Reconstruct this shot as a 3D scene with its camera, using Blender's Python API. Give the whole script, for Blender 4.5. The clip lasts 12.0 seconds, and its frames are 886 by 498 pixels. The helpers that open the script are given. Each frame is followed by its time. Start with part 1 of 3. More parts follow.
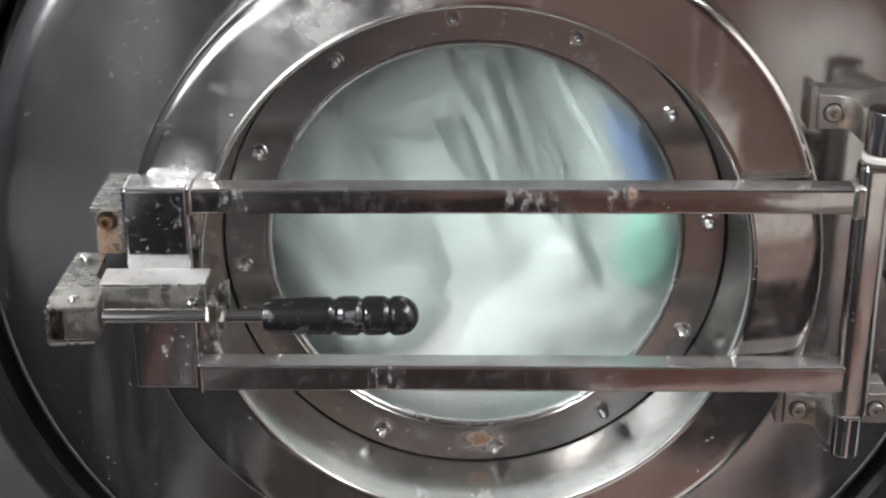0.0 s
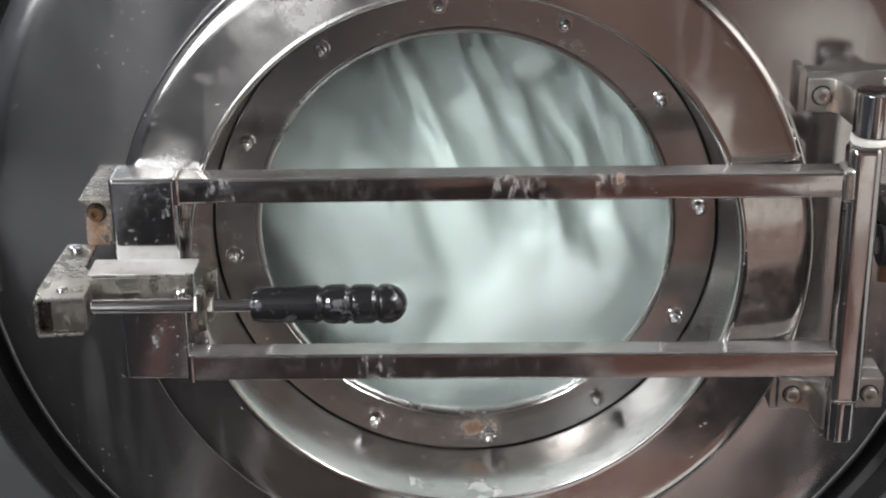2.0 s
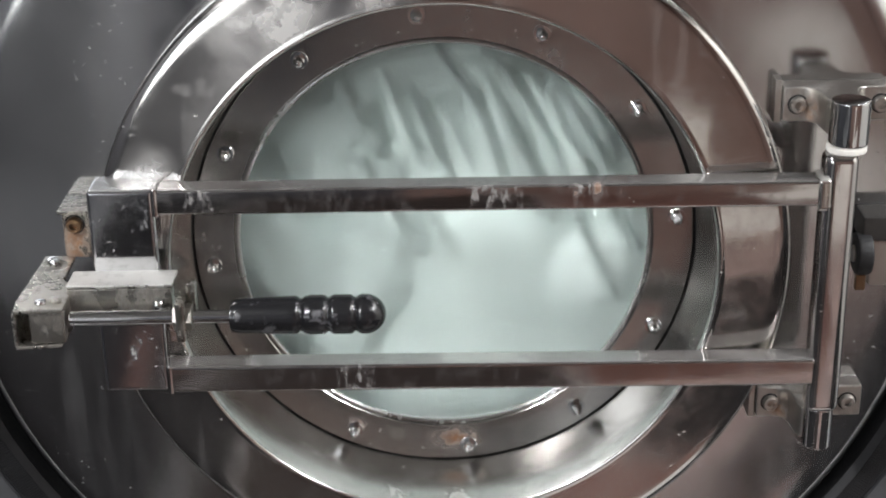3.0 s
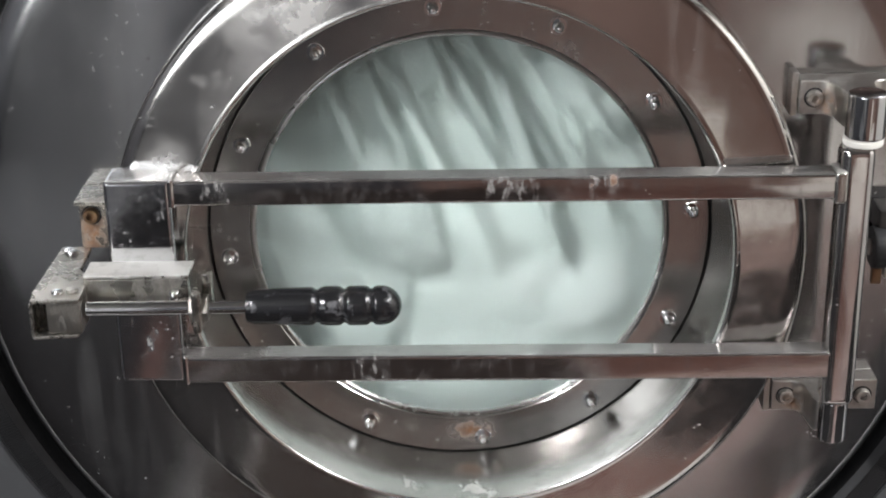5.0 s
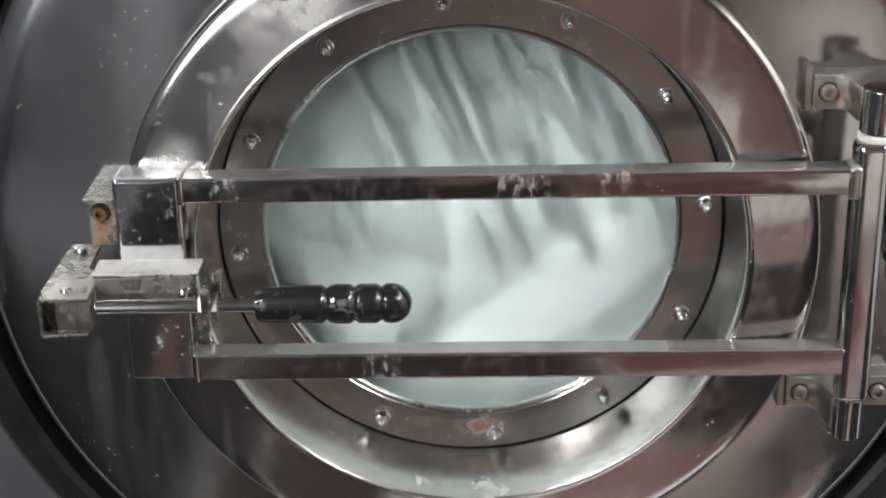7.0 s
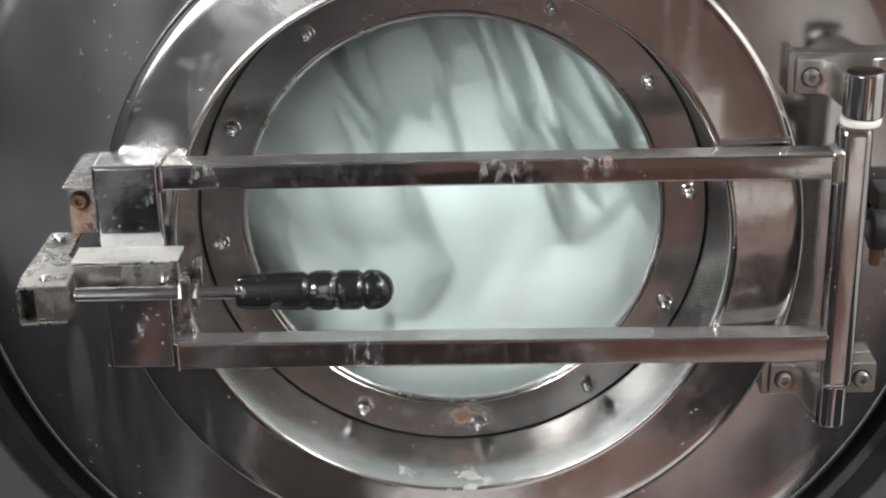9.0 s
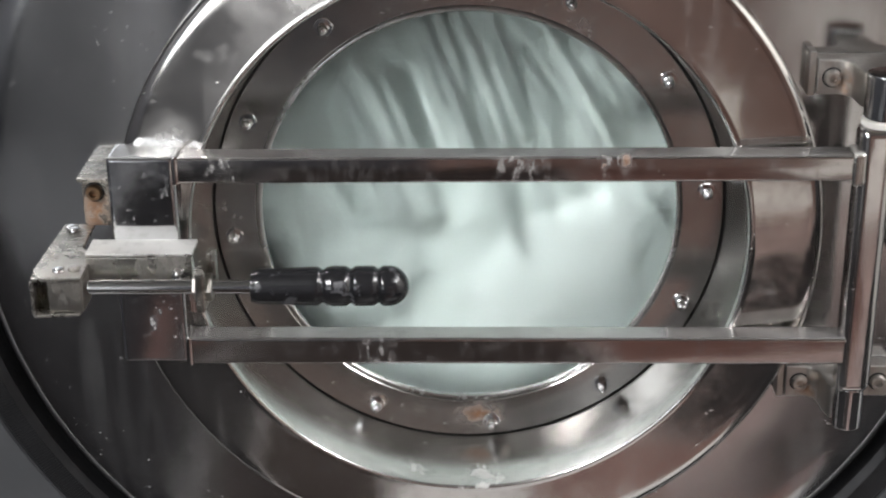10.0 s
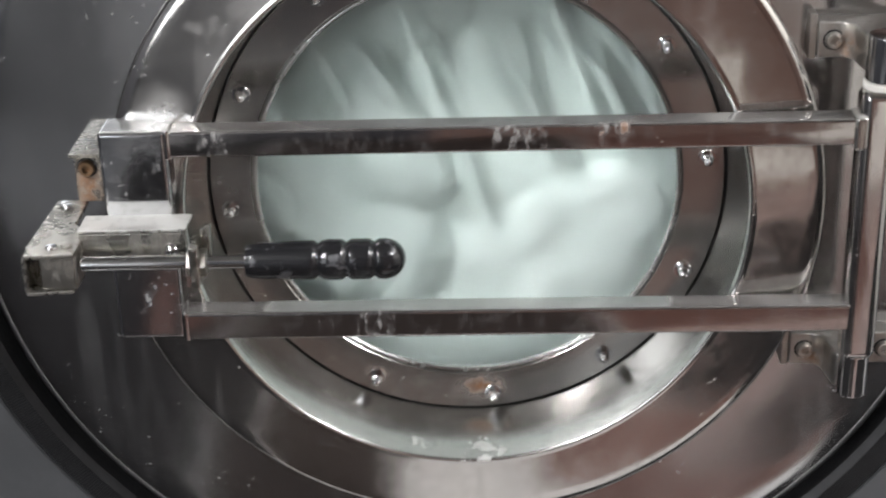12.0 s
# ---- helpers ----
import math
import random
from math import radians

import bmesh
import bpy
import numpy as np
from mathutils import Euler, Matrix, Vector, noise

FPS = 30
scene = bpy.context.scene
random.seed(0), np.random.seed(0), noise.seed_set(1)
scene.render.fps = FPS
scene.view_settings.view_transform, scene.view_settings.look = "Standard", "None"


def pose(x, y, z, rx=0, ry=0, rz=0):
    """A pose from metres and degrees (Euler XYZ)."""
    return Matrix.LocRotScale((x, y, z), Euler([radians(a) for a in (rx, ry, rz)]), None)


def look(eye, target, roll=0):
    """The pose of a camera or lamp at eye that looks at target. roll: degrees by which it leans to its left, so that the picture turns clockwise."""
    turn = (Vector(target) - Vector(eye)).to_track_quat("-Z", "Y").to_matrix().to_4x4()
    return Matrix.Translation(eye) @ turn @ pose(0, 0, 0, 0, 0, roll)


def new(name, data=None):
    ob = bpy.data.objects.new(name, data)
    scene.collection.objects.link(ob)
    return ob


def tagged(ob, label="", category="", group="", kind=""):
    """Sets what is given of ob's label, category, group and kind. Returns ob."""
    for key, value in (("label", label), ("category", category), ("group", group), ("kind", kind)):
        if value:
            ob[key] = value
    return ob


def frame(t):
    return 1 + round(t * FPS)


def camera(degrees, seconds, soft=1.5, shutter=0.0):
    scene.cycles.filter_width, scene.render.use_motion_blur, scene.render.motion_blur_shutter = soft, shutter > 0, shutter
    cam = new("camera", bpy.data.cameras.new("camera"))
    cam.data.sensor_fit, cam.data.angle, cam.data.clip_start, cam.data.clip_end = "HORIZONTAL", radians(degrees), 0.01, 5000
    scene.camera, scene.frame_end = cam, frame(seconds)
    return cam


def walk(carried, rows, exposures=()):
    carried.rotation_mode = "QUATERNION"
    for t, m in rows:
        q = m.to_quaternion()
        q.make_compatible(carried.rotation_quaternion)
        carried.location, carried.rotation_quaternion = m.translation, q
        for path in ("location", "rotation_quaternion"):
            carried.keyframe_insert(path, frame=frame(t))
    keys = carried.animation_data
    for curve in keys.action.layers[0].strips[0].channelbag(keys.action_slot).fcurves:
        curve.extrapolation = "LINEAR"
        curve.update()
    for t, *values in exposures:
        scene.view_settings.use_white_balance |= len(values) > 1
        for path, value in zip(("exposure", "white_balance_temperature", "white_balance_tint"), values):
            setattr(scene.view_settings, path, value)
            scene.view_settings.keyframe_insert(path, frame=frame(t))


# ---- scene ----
cam = camera(31.0, 12.0, soft=2.0, shutter=0.9)
PATH = [
    (0, (-0.027, -1.424, 1.798), (-0.032, 0.417, 1.016), -0.1),
    (0.5, (-0.015, -1.422, 1.795), (-0.009, 0.418, 1.01), -0.7),
    (1, (0.0, -1.419, 1.786), (-0.013, 0.418, 0.994), -0.7),
    (1.5, (-0.003, -1.416, 1.788), (-0.029, 0.418, 0.992), -1.1),
    (2, (0.0, -1.425, 1.79), (-0.028, 0.413, 1.004), -1.0),
    (2.5, (-0.004, -1.427, 1.788), (-0.029, 0.414, 1.006), -0.9),
    (3, (0.003, -1.428, 1.79), (-0.002, 0.417, 1.016), -1.0),
    (5, (0.001, -1.431, 1.787), (-0.021, 0.412, 1.009), -1.0),
    (5.5, (0.016, -1.422, 1.793), (-0.017, 0.414, 1.001), -1.3),
    (6, (0.01, -1.423, 1.788), (-0.031, 0.417, 1.005), -1.0),
    (6.5, (-0.009, -1.425, 1.788), (-0.042, 0.415, 1.006), -1.0),
    (7, (0.007, -1.417, 1.793), (-0.037, 0.418, 0.998), -1.4),
    (7.5, (-0.013, -1.422, 1.784), (-0.038, 0.416, 0.998), -0.9),
    (7.7, (0.002, -1.42, 1.788), (-0.023, 0.417, 0.997), -1.0),
    (9.5, (0.012, -1.415, 1.771), (-0.017, 0.423, 0.983), -1.4),
    (10, (0.002, -1.407, 1.773), (-0.033, 0.428, 0.977), -0.7),
    (10.5, (-0.013, -1.401, 1.767), (-0.068, 0.428, 0.959), -1.4),
    (11, (0.003, -1.39, 1.778), (-0.029, 0.429, 0.948), -1.3),
    (11.5, (-0.006, -1.39, 1.764), (-0.045, 0.426, 0.927), -1.8),
    (12, (0.018, -1.389, 1.768), (-0.037, 0.429, 0.936), -1.8),
]
walk(cam, [(t, look(eye, target, roll)) for t, eye, target, roll in PATH])

# ---- light ----
world = bpy.data.worlds.new("world")
scene.world = world
world.use_nodes = True
wnt = world.node_tree
sky = wnt.nodes.new("ShaderNodeTexSky")
sky.sky_type, sky.sun_disc = "NISHITA", False
sky.sun_elevation, sky.sun_rotation = radians(40), radians(270)
wnt.links.new(sky.outputs[0], wnt.nodes["Background"].inputs[0])
wnt.nodes["Background"].inputs[1].default_value = 0.1


def area_lamp(name, m, sx, sy, watts, color):
    d = bpy.data.lights.new(name, "AREA")
    d.shape, d.size, d.size_y, d.energy, d.color = "RECTANGLE", sx, sy, watts, color
    ob = new(name, d)
    ob.matrix_world = m
    return ob


LAMPS = [(-1.35, -1.75, 94), (1.75, -0.85, 92)]
CEIL = 2.9
for lx, ly, watts in LAMPS:
    area_lamp("tube_light", pose(lx, ly, CEIL - 0.080, 0, 0, 0), 0.16, 1.2, watts, (0.985, 0.985, 1.0))
# daylight in the south window, and an unseen fill lamp added in the west wall
area_lamp("window_fill", look((-1.72, -3.62, 1.85), (0.0, 0.0, 1.2)), 1.0, 1.1, 10, (0.95, 0.97, 1.0))
area_lamp("window_fill", look((-2.42, -2.95, 1.95), (0.0, -0.4, 1.25)), 1.0, 1.1, 13, (0.95, 0.97, 1.0))
scene.view_settings.exposure = 0.28

# ---- materials ----


def mat(name):
    m = bpy.data.materials.new(name)
    m.use_nodes = True
    nt = m.node_tree
    return m, nt, nt.nodes["Principled BSDF"]


def node(nt, kind, **kw):
    n = nt.nodes.new(kind)
    for k, v in kw.items():
        n.inputs[k].default_value = v
    return n


def ramp(nt, src, a, b, va=0.0, vb=1.0):
    n = nt.nodes.new("ShaderNodeMapRange")
    n.interpolation_type = "SMOOTHSTEP"
    for k, v in zip((1, 2, 3, 4), (a, b, va, vb)):
        n.inputs[k].default_value = v
    nt.links.new(src, n.inputs[0])
    return n.outputs[0]


def mixc(nt, f, a, b):
    n = nt.nodes.new("ShaderNodeMix")
    n.data_type = "RGBA"
    for sock, v in ((n.inputs[0], f), (n.inputs[6], a), (n.inputs[7], b)):
        if isinstance(v, (tuple, float, int)):
            sock.default_value = v
        else:
            nt.links.new(v, sock)
    return n.outputs[2]


def calc(nt, op, a, b=0.0):
    n = nt.nodes.new("ShaderNodeMath")
    n.operation = op
    for sock, v in zip(n.inputs, (a, b)):
        if isinstance(v, (float, int)):
            sock.default_value = v
        else:
            nt.links.new(v, sock)
    return n.outputs[0]


def noise_at(nt, coord, scale, stretch=(1, 1, 1), detail=4.0, rough=0.6):
    mp = nt.nodes.new("ShaderNodeMapping")
    mp.inputs["Scale"].default_value = stretch
    nt.links.new(coord, mp.inputs[0])
    n = node(nt, "ShaderNodeTexNoise", Scale=scale, Detail=detail, Roughness=rough)
    nt.links.new(mp.outputs[0], n.inputs["Vector"])
    return n.outputs["Fac"]


def spot(nt, coord, centre, radius, stretch=(1, 1, 1)):
    """1 at a place on the thing, fading to 0 at the radius."""
    s = nt.nodes.new("ShaderNodeVectorMath")
    s.operation = "SUBTRACT"
    s.inputs[1].default_value = centre
    nt.links.new(coord, s.inputs[0])
    m = nt.nodes.new("ShaderNodeVectorMath")
    m.operation = "MULTIPLY"
    m.inputs[1].default_value = stretch
    nt.links.new(s.outputs[0], m.inputs[0])
    d = nt.nodes.new("ShaderNodeVectorMath")
    d.operation = "LENGTH"
    nt.links.new(m.outputs[0], d.inputs[0])
    return ramp(nt, d.outputs["Value"], radius, 0.0)


def steel(name, base=(0.56, 0.55, 0.53), rough=0.2, vary=0.12, grain=(1, 1, 1), grain_amount=0.0, residue=0.62,
          residue_scale=14, specks=0.0, rust=(), haze=(), bump=0.005, residue_tone=0.55, toplit_dust=0.0, grime=0.0, splash=(), grime_scale=34, splash_scale=120, splash_amount=0.8, scratches=0.0, film=0.0):
    """Stainless steel with uneven polish, dried soap residue, specks of lime, and rust at given places."""
    m, nt, p = mat(name)
    pos = nt.nodes.new("ShaderNodeNewGeometry").outputs["Position"]
    big = noise_at(nt, pos, 6, detail=5)
    fine = noise_at(nt, pos, 90, grain, detail=4)
    smear = noise_at(nt, pos, residue_scale, (1, 1, 0.55), detail=8, rough=0.65)
    res = ramp(nt, smear, residue, residue + 0.16, film, 0.75)
    for centre, radius, low in haze:
        h = calc(nt, "MULTIPLY", spot(nt, pos, centre, radius), ramp(nt, noise_at(nt, pos, 22, detail=8), low, low + 0.28))
        res = calc(nt, "MAXIMUM", res, calc(nt, "MULTIPLY", h, 0.60))
    for centre, radius in splash:
        # crisp flecks and runs of lime
        h = calc(nt, "MULTIPLY", spot(nt, pos, centre, radius), 0.28)
        h = calc(nt, "ADD", h, noise_at(nt, pos, splash_scale, (1, 1, 0.4), detail=8, rough=0.68))
        res = calc(nt, "MAXIMUM", res, ramp(nt, h, 0.72, 0.90, 0, splash_amount))
    if specks:
        dots = noise_at(nt, pos, 240, (0.7, 1, 1.0), detail=3)
        patches = ramp(nt, noise_at(nt, pos, 11, detail=3), 0.48, 0.62)
        dot = calc(nt, "MULTIPLY", ramp(nt, dots, 0.70 - 0.05 * specks, 0.76), patches)
        res = calc(nt, "MAXIMUM", res, calc(nt, "MULTIPLY", dot, 0.7))
    if scratches:
        # wiped streaks and short scratches in the film on the sheet
        wipe = ramp(nt, noise_at(nt, pos, 34, (1, 1, 0.10), detail=6), 0.50, 0.72)
        nick = ramp(nt, noise_at(nt, pos, 130, (0.35, 1, 1), detail=5), 0.62, 0.74)
        film = calc(nt, "MULTIPLY", calc(nt, "MAXIMUM", wipe, nick), ramp(nt, noise_at(nt, pos, 7, detail=4), 0.35, 0.65))
        res = calc(nt, "MAXIMUM", res, calc(nt, "MULTIPLY", film, scratches))
    if toplit_dust:
        # dried splashes, and top light painted in with them, pale the faces that look up
        sep = nt.nodes.new("ShaderNodeSeparateXYZ")
        nt.links.new(nt.nodes.new("ShaderNodeNewGeometry").outputs["Normal"], sep.inputs[0])
        lie = calc(nt, "MULTIPLY", ramp(nt, sep.outputs["Z"], 0.6, 0.95), ramp(nt, noise_at(nt, pos, 30, (0.5, 1, 1), detail=6), 0.25, 0.7, 0.35, 1.0))
        res = calc(nt, "MAXIMUM", res, calc(nt, "MULTIPLY", lie, toplit_dust))
    tone = mixc(nt, ramp(nt, big, 0.3, 0.7), tuple(c * 0.86 for c in base) + (1,), base + (1,))
    col = mixc(nt, res, tone, (residue_tone, residue_tone, residue_tone * 0.96, 1))
    r = calc(nt, "ADD", ramp(nt, big, 0.3, 0.75, rough, rough + vary), ramp(nt, fine, 0.3, 0.7, -0.5 * grain_amount, 0.5 * grain_amount))
    r = calc(nt, "ADD", r, calc(nt, "MULTIPLY", res, 0.35))
    metal = calc(nt, "SUBTRACT", 1.0, calc(nt, "MULTIPLY", res, 0.8))
    if grime:
        g = calc(nt, "MULTIPLY", ramp(nt, noise_at(nt, pos, grime_scale, (1, 1, 0.6), detail=8, rough=0.72), 0.48, 0.70), grime)
        col = mixc(nt, g, col, (0.075, 0.065, 0.055, 1))
        metal = calc(nt, "MULTIPLY", metal, calc(nt, "SUBTRACT", 1.0, calc(nt, "MULTIPLY", g, 0.7)))
        r = calc(nt, "ADD", r, calc(nt, "MULTIPLY", g, 0.25))
    for centre, radius, stretch in rust:
        s = calc(nt, "MULTIPLY", spot(nt, pos, centre, radius, stretch), ramp(nt, noise_at(nt, pos, 70, detail=6), 0.28, 0.58, 0, 0.95))
        shade = mixc(nt, noise_at(nt, pos, 160), (0.07, 0.031, 0.014, 1), (0.32, 0.135, 0.040, 1))
        col = mixc(nt, s, col, shade)
        metal = calc(nt, "MULTIPLY", metal, calc(nt, "SUBTRACT", 1.0, s))
        r = calc(nt, "MAXIMUM", r, calc(nt, "MULTIPLY", s, 0.7))
    nt.links.new(col, p.inputs["Base Color"])
    nt.links.new(r, p.inputs["Roughness"])
    nt.links.new(metal, p.inputs["Metallic"])
    b = node(nt, "ShaderNodeBump", Strength=bump, Distance=0.01)
    nt.links.new(fine, b.inputs["Height"])
    wave = node(nt, "ShaderNodeBump", Strength=0.06, Distance=0.02)
    nt.links.new(noise_at(nt, pos, 9, detail=1), wave.inputs["Height"])
    nt.links.new(b.outputs[0], wave.inputs["Normal"])
    nt.links.new(wave.outputs[0], p.inputs["Normal"])
    return m


def plain(name, color, rough=0.5, vary=0.25, scale=20, bump=0.05, spec=0.5, second=None):
    """A painted, moulded or built surface with stains and grain."""
    m, nt, p = mat(name)
    pos = nt.nodes.new("ShaderNodeNewGeometry").outputs["Position"]
    f = noise_at(nt, pos, scale, detail=7, rough=0.65)
    g = noise_at(nt, pos, scale * 11, detail=3)
    dark = second or tuple(c * (1 - vary) for c in color)
    nt.links.new(mixc(nt, ramp(nt, f, 0.35, 0.65), dark + (1,), color + (1,)), p.inputs["Base Color"])
    nt.links.new(ramp(nt, g, 0.2, 0.8, rough - 0.08, rough + 0.1), p.inputs["Roughness"])
    p.inputs["Specular IOR Level"].default_value = spec
    b = node(nt, "ShaderNodeBump", Strength=bump, Distance=0.01)
    nt.links.new(g, b.inputs["Height"])
    nt.links.new(b.outputs[0], p.inputs["Normal"])
    return m


ZC = 1.2
M_PANEL = steel("brushed_panel_steel", (0.52, 0.52, 0.52), 0.11, 0.07, (5, 5, 0.15), 0.02, 0.72, 26, specks=1.2, bump=0.003, residue_tone=0.24, scratches=0.09)
M_RING = steel("polished_ring_steel", (0.58, 0.56, 0.54), 0.07, 0.10, (1, 1, 1), 0.05, 0.76, 16, scratches=0.22, specks=0.6, bump=0.003, residue_tone=0.85,
               haze=(((-0.150, -0.07, 1.452), 0.095, 0.30), ((-0.07, -0.07, 1.480), 0.09, 0.42), ((-0.262, -0.07, 1.304), 0.035, 0.34), ((-0.215, -0.07, 1.37), 0.05, 0.52), ((0.29, -0.08, 1.13), 0.07, 0.46)))
M_FUNNEL = steel("satin_funnel_steel", (0.54, 0.53, 0.51), 0.17, 0.06, (1, 1, 1), 0.03, 0.76, 34, specks=0.4, film=0.02, grime=0.16, grime_scale=50, bump=0.006,
                 splash=(((0.02, -0.07, 0.947), 0.07), ((-0.05, -0.06, 0.95), 0.04)), residue_tone=0.62, splash_scale=80, splash_amount=0.6)
M_FLANGE = steel("dull_flange_steel", (0.50, 0.485, 0.465), 0.15, 0.08, (1, 1, 1), 0.05, 0.72, 40, specks=0.4, scratches=0.28, film=0.07, grime=0.20,
                 rust=(((0.010, -0.003, 0.983), 0.027, (0.7, 1, 1.3)), ((-0.092, 0, 0.998), 0.016, (1, 1, 1)), ((0.205, 0, 1.107), 0.014, (1, 1, 1))), residue_tone=0.27)
M_BAR = steel("polished_bar_steel", (0.50, 0.48, 0.47), 0.07, 0.06, (0.2, 1, 1), 0.04, 0.68, 60, specks=0.8, toplit_dust=0.30, residue_tone=0.46, grime=0.14, grime_scale=80, splash_scale=190, splash_amount=0.5,
              splash=(((0.045, -0.107, 1.288), 0.07), ((-0.215, -0.107, 1.288), 0.04), ((0.125, -0.107, 1.288), 0.04), ((-0.08, -0.107, 1.112), 0.05)),
              rust=(((0.137, -0.107, 1.290), 0.013, (2.0, 1, 0.8)), ((0.118, -0.107, 1.286), 0.010, (2.4, 1, 0.7)), ((0.172, -0.10, 1.300), 0.012, (0.9, 1, 2.0))))
M_POST = steel("polished_post_steel", (0.62, 0.60, 0.59), 0.08, 0.08, (1, 1, 0.2), 0.05, 0.62, 40, specks=0.8, toplit_dust=0.5, grime=0.15)
M_COLUMN = steel("mirror_column_steel", (0.55, 0.55, 0.56), 0.07, 0.05, (1, 1, 1), 0.03, 0.58, 60, specks=2.2, toplit_dust=0.45)
M_BEAD = steel("bead_steel", (0.50, 0.50, 0.49), 0.22, 0.10, residue=0.66, residue_scale=80, residue_tone=0.6, grime=0.12, grime_scale=60)
M_CATCH = steel("lime_coated_steel", (0.56, 0.54, 0.51), 0.22, 0.12, residue=0.50, residue_scale=45, residue_tone=0.54, toplit_dust=0.8, grime=0.3, grime_scale=70)
M_CHROME = steel("chrome", (0.70, 0.70, 0.70), 0.06, 0.05, residue=0.72)
M_LATCH = steel("worn_latch_steel", (0.40, 0.385, 0.35), 0.20, 0.14, grime=0.75, grime_scale=60, residue=0.66, residue_scale=30, residue_tone=0.4, toplit_dust=0.05,
                rust=(((-0.340, -0.055, 1.226), 0.032, (1.4, 0.7, 0.75)), ((-0.337, -0.17, 1.186), 0.012, (1, 1, 1)), ((-0.228, -0.16, 1.19), 0.014, (1, 1, 1))))
M_DIRTY = steel("grimy_steel", (0.28, 0.265, 0.24), 0.30, 0.14, residue=0.58, residue_scale=70, residue_tone=0.14, grime=0.8, grime_scale=75, rust=(((-0.228, -0.155, 1.180), 0.014, (1, 1, 1)),))
M_BRACKET = steel("bracket_steel", (0.48, 0.46, 0.43), 0.28, 0.12, residue=0.66, grime=0.4,
                  rust=(((0.337, -0.042, 1.338), 0.020, (1, 1, 1)), ((-0.341, -0.058, 1.243), 0.010, (1, 1, 1)), ((0.326, -0.04, 1.032), 0.02, (1, 1, 1))))
M_RUSTED = steel("rusted_screw_steel", (0.22, 0.14, 0.085), 0.34, 0.12, residue=0.7, grime=0.6, grime_scale=120)
M_DRUM = steel("drum_steel", (0.40, 0.41, 0.41), 0.35, 0.1, residue=0.7)
M_BLACK, nt, p = mat("scuffed_black_bakelite")
pos = nt.nodes.new("ShaderNodeNewGeometry").outputs["Position"]
scuff = calc(nt, "MULTIPLY", ramp(nt, noise_at(nt, pos, 42, detail=5), 0.56, 0.64), ramp(nt, noise_at(nt, pos, 210, detail=4), 0.3, 0.6, 0.5, 1.0))
nt.links.new(mixc(nt, scuff, (0.010, 0.010, 0.011, 1), (0.075, 0.075, 0.08, 1)), p.inputs["Base Color"])
nt.links.new(ramp(nt, scuff, 0.0, 1.0, 0.2, 0.55), p.inputs["Roughness"])
M_RUBBER = plain("black_rubber", (0.014, 0.014, 0.015), 0.55, 0.4, 30, 0.1, 0.35)
M_WHITE = plain("white_nylon", (0.75, 0.73, 0.68), 0.4, 0.15, 60)
M_CAB = plain("grey_cabinet_paint", (0.072, 0.074, 0.078), 0.42, 0.2, 14, 0.03)
M_SWITCH = plain("dark_switch_plastic", (0.03, 0.028, 0.026), 0.45, 0.3, 50)
M_FLOOR = plain("grey_concrete_floor", (0.48, 0.47, 0.46), 0.5, 0.15, 5)
# tones of the unseen floor patches, tuned to what the steel mirrors
M_PINKPATCH = plain("reflected_pinkish_grey", (0.37, 0.275, 0.25), 0.6, 0.55, 4, spec=0.25)
M_REDFRONT = plain("reflected_dark_red", (0.135, 0.070, 0.057), 0.6, 0.4, 5, spec=0.25)
M_BROWNPATCH = plain("reflected_brown_grey", (0.030, 0.024, 0.022), 0.8, 0.25, 6, spec=0.06)
M_DARKPATCH = plain("reflected_dark_grey", (0.016, 0.015, 0.0155), 0.8, 0.25, 6, spec=0.05)
M_WALLP = plain("grey_wall_plaster", (0.84, 0.81, 0.76), 0.7, 0.12, 3)
M_PALEW = plain("pale_wall_plaster", (0.66, 0.64, 0.60), 0.7, 0.12, 3)
M_DARKW = plain("dark_wall_paint", (0.06, 0.062, 0.07), 0.5, 0.2, 3)
M_GREYW = plain("grey_wall_paint", (0.125, 0.127, 0.132), 0.5, 0.2, 3)
M_PALESTRIP = plain("reflected_pale_grey_wall", (0.42, 0.42, 0.43), 0.5, 0.2, 3)
M_REDW = plain("reflected_red_brown_wall", (0.21, 0.135, 0.115), 0.5, 0.2, 3)
M_CEIL = plain("grey_white_ceiling_paint", (0.36, 0.355, 0.345), 0.8, 0.08, 3)


def cloth(name, color, dark):
    """Soaked cloth with folds drawn out along one way."""
    m, nt, p = mat(name)
    c = nt.nodes.new("ShaderNodeTexCoord").outputs["Object"]
    f = noise_at(nt, c, 9, (2.2, 1, 0.7), detail=3)
    nt.links.new(mixc(nt, ramp(nt, f, 0.35, 0.7), dark + (1,), color + (1,)), p.inputs["Base Color"])
    p.inputs["Roughness"].default_value = 0.7
    b = node(nt, "ShaderNodeBump", Strength=0.4, Distance=0.01)
    nt.links.new(noise_at(nt, c, 26, (2.5, 1, 0.5), detail=3), b.inputs["Height"])
    nt.links.new(b.outputs[0], p.inputs["Normal"])
    return m


M_CLOTH = cloth("pale_wet_cloth", (0.68, 0.785, 0.745), (0.52, 0.61, 0.58))
M_CREAM = cloth("cream_wet_cloth", (0.75, 0.79, 0.75), (0.64, 0.68, 0.64))
# paler and darker copies of the load's cloth, for its lit and shaded parts
M_LIT_CLOTH = cloth("lit_white_cloth", (0.80, 0.90, 0.865), (0.725, 0.825, 0.79))
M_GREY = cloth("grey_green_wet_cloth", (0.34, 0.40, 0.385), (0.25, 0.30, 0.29))
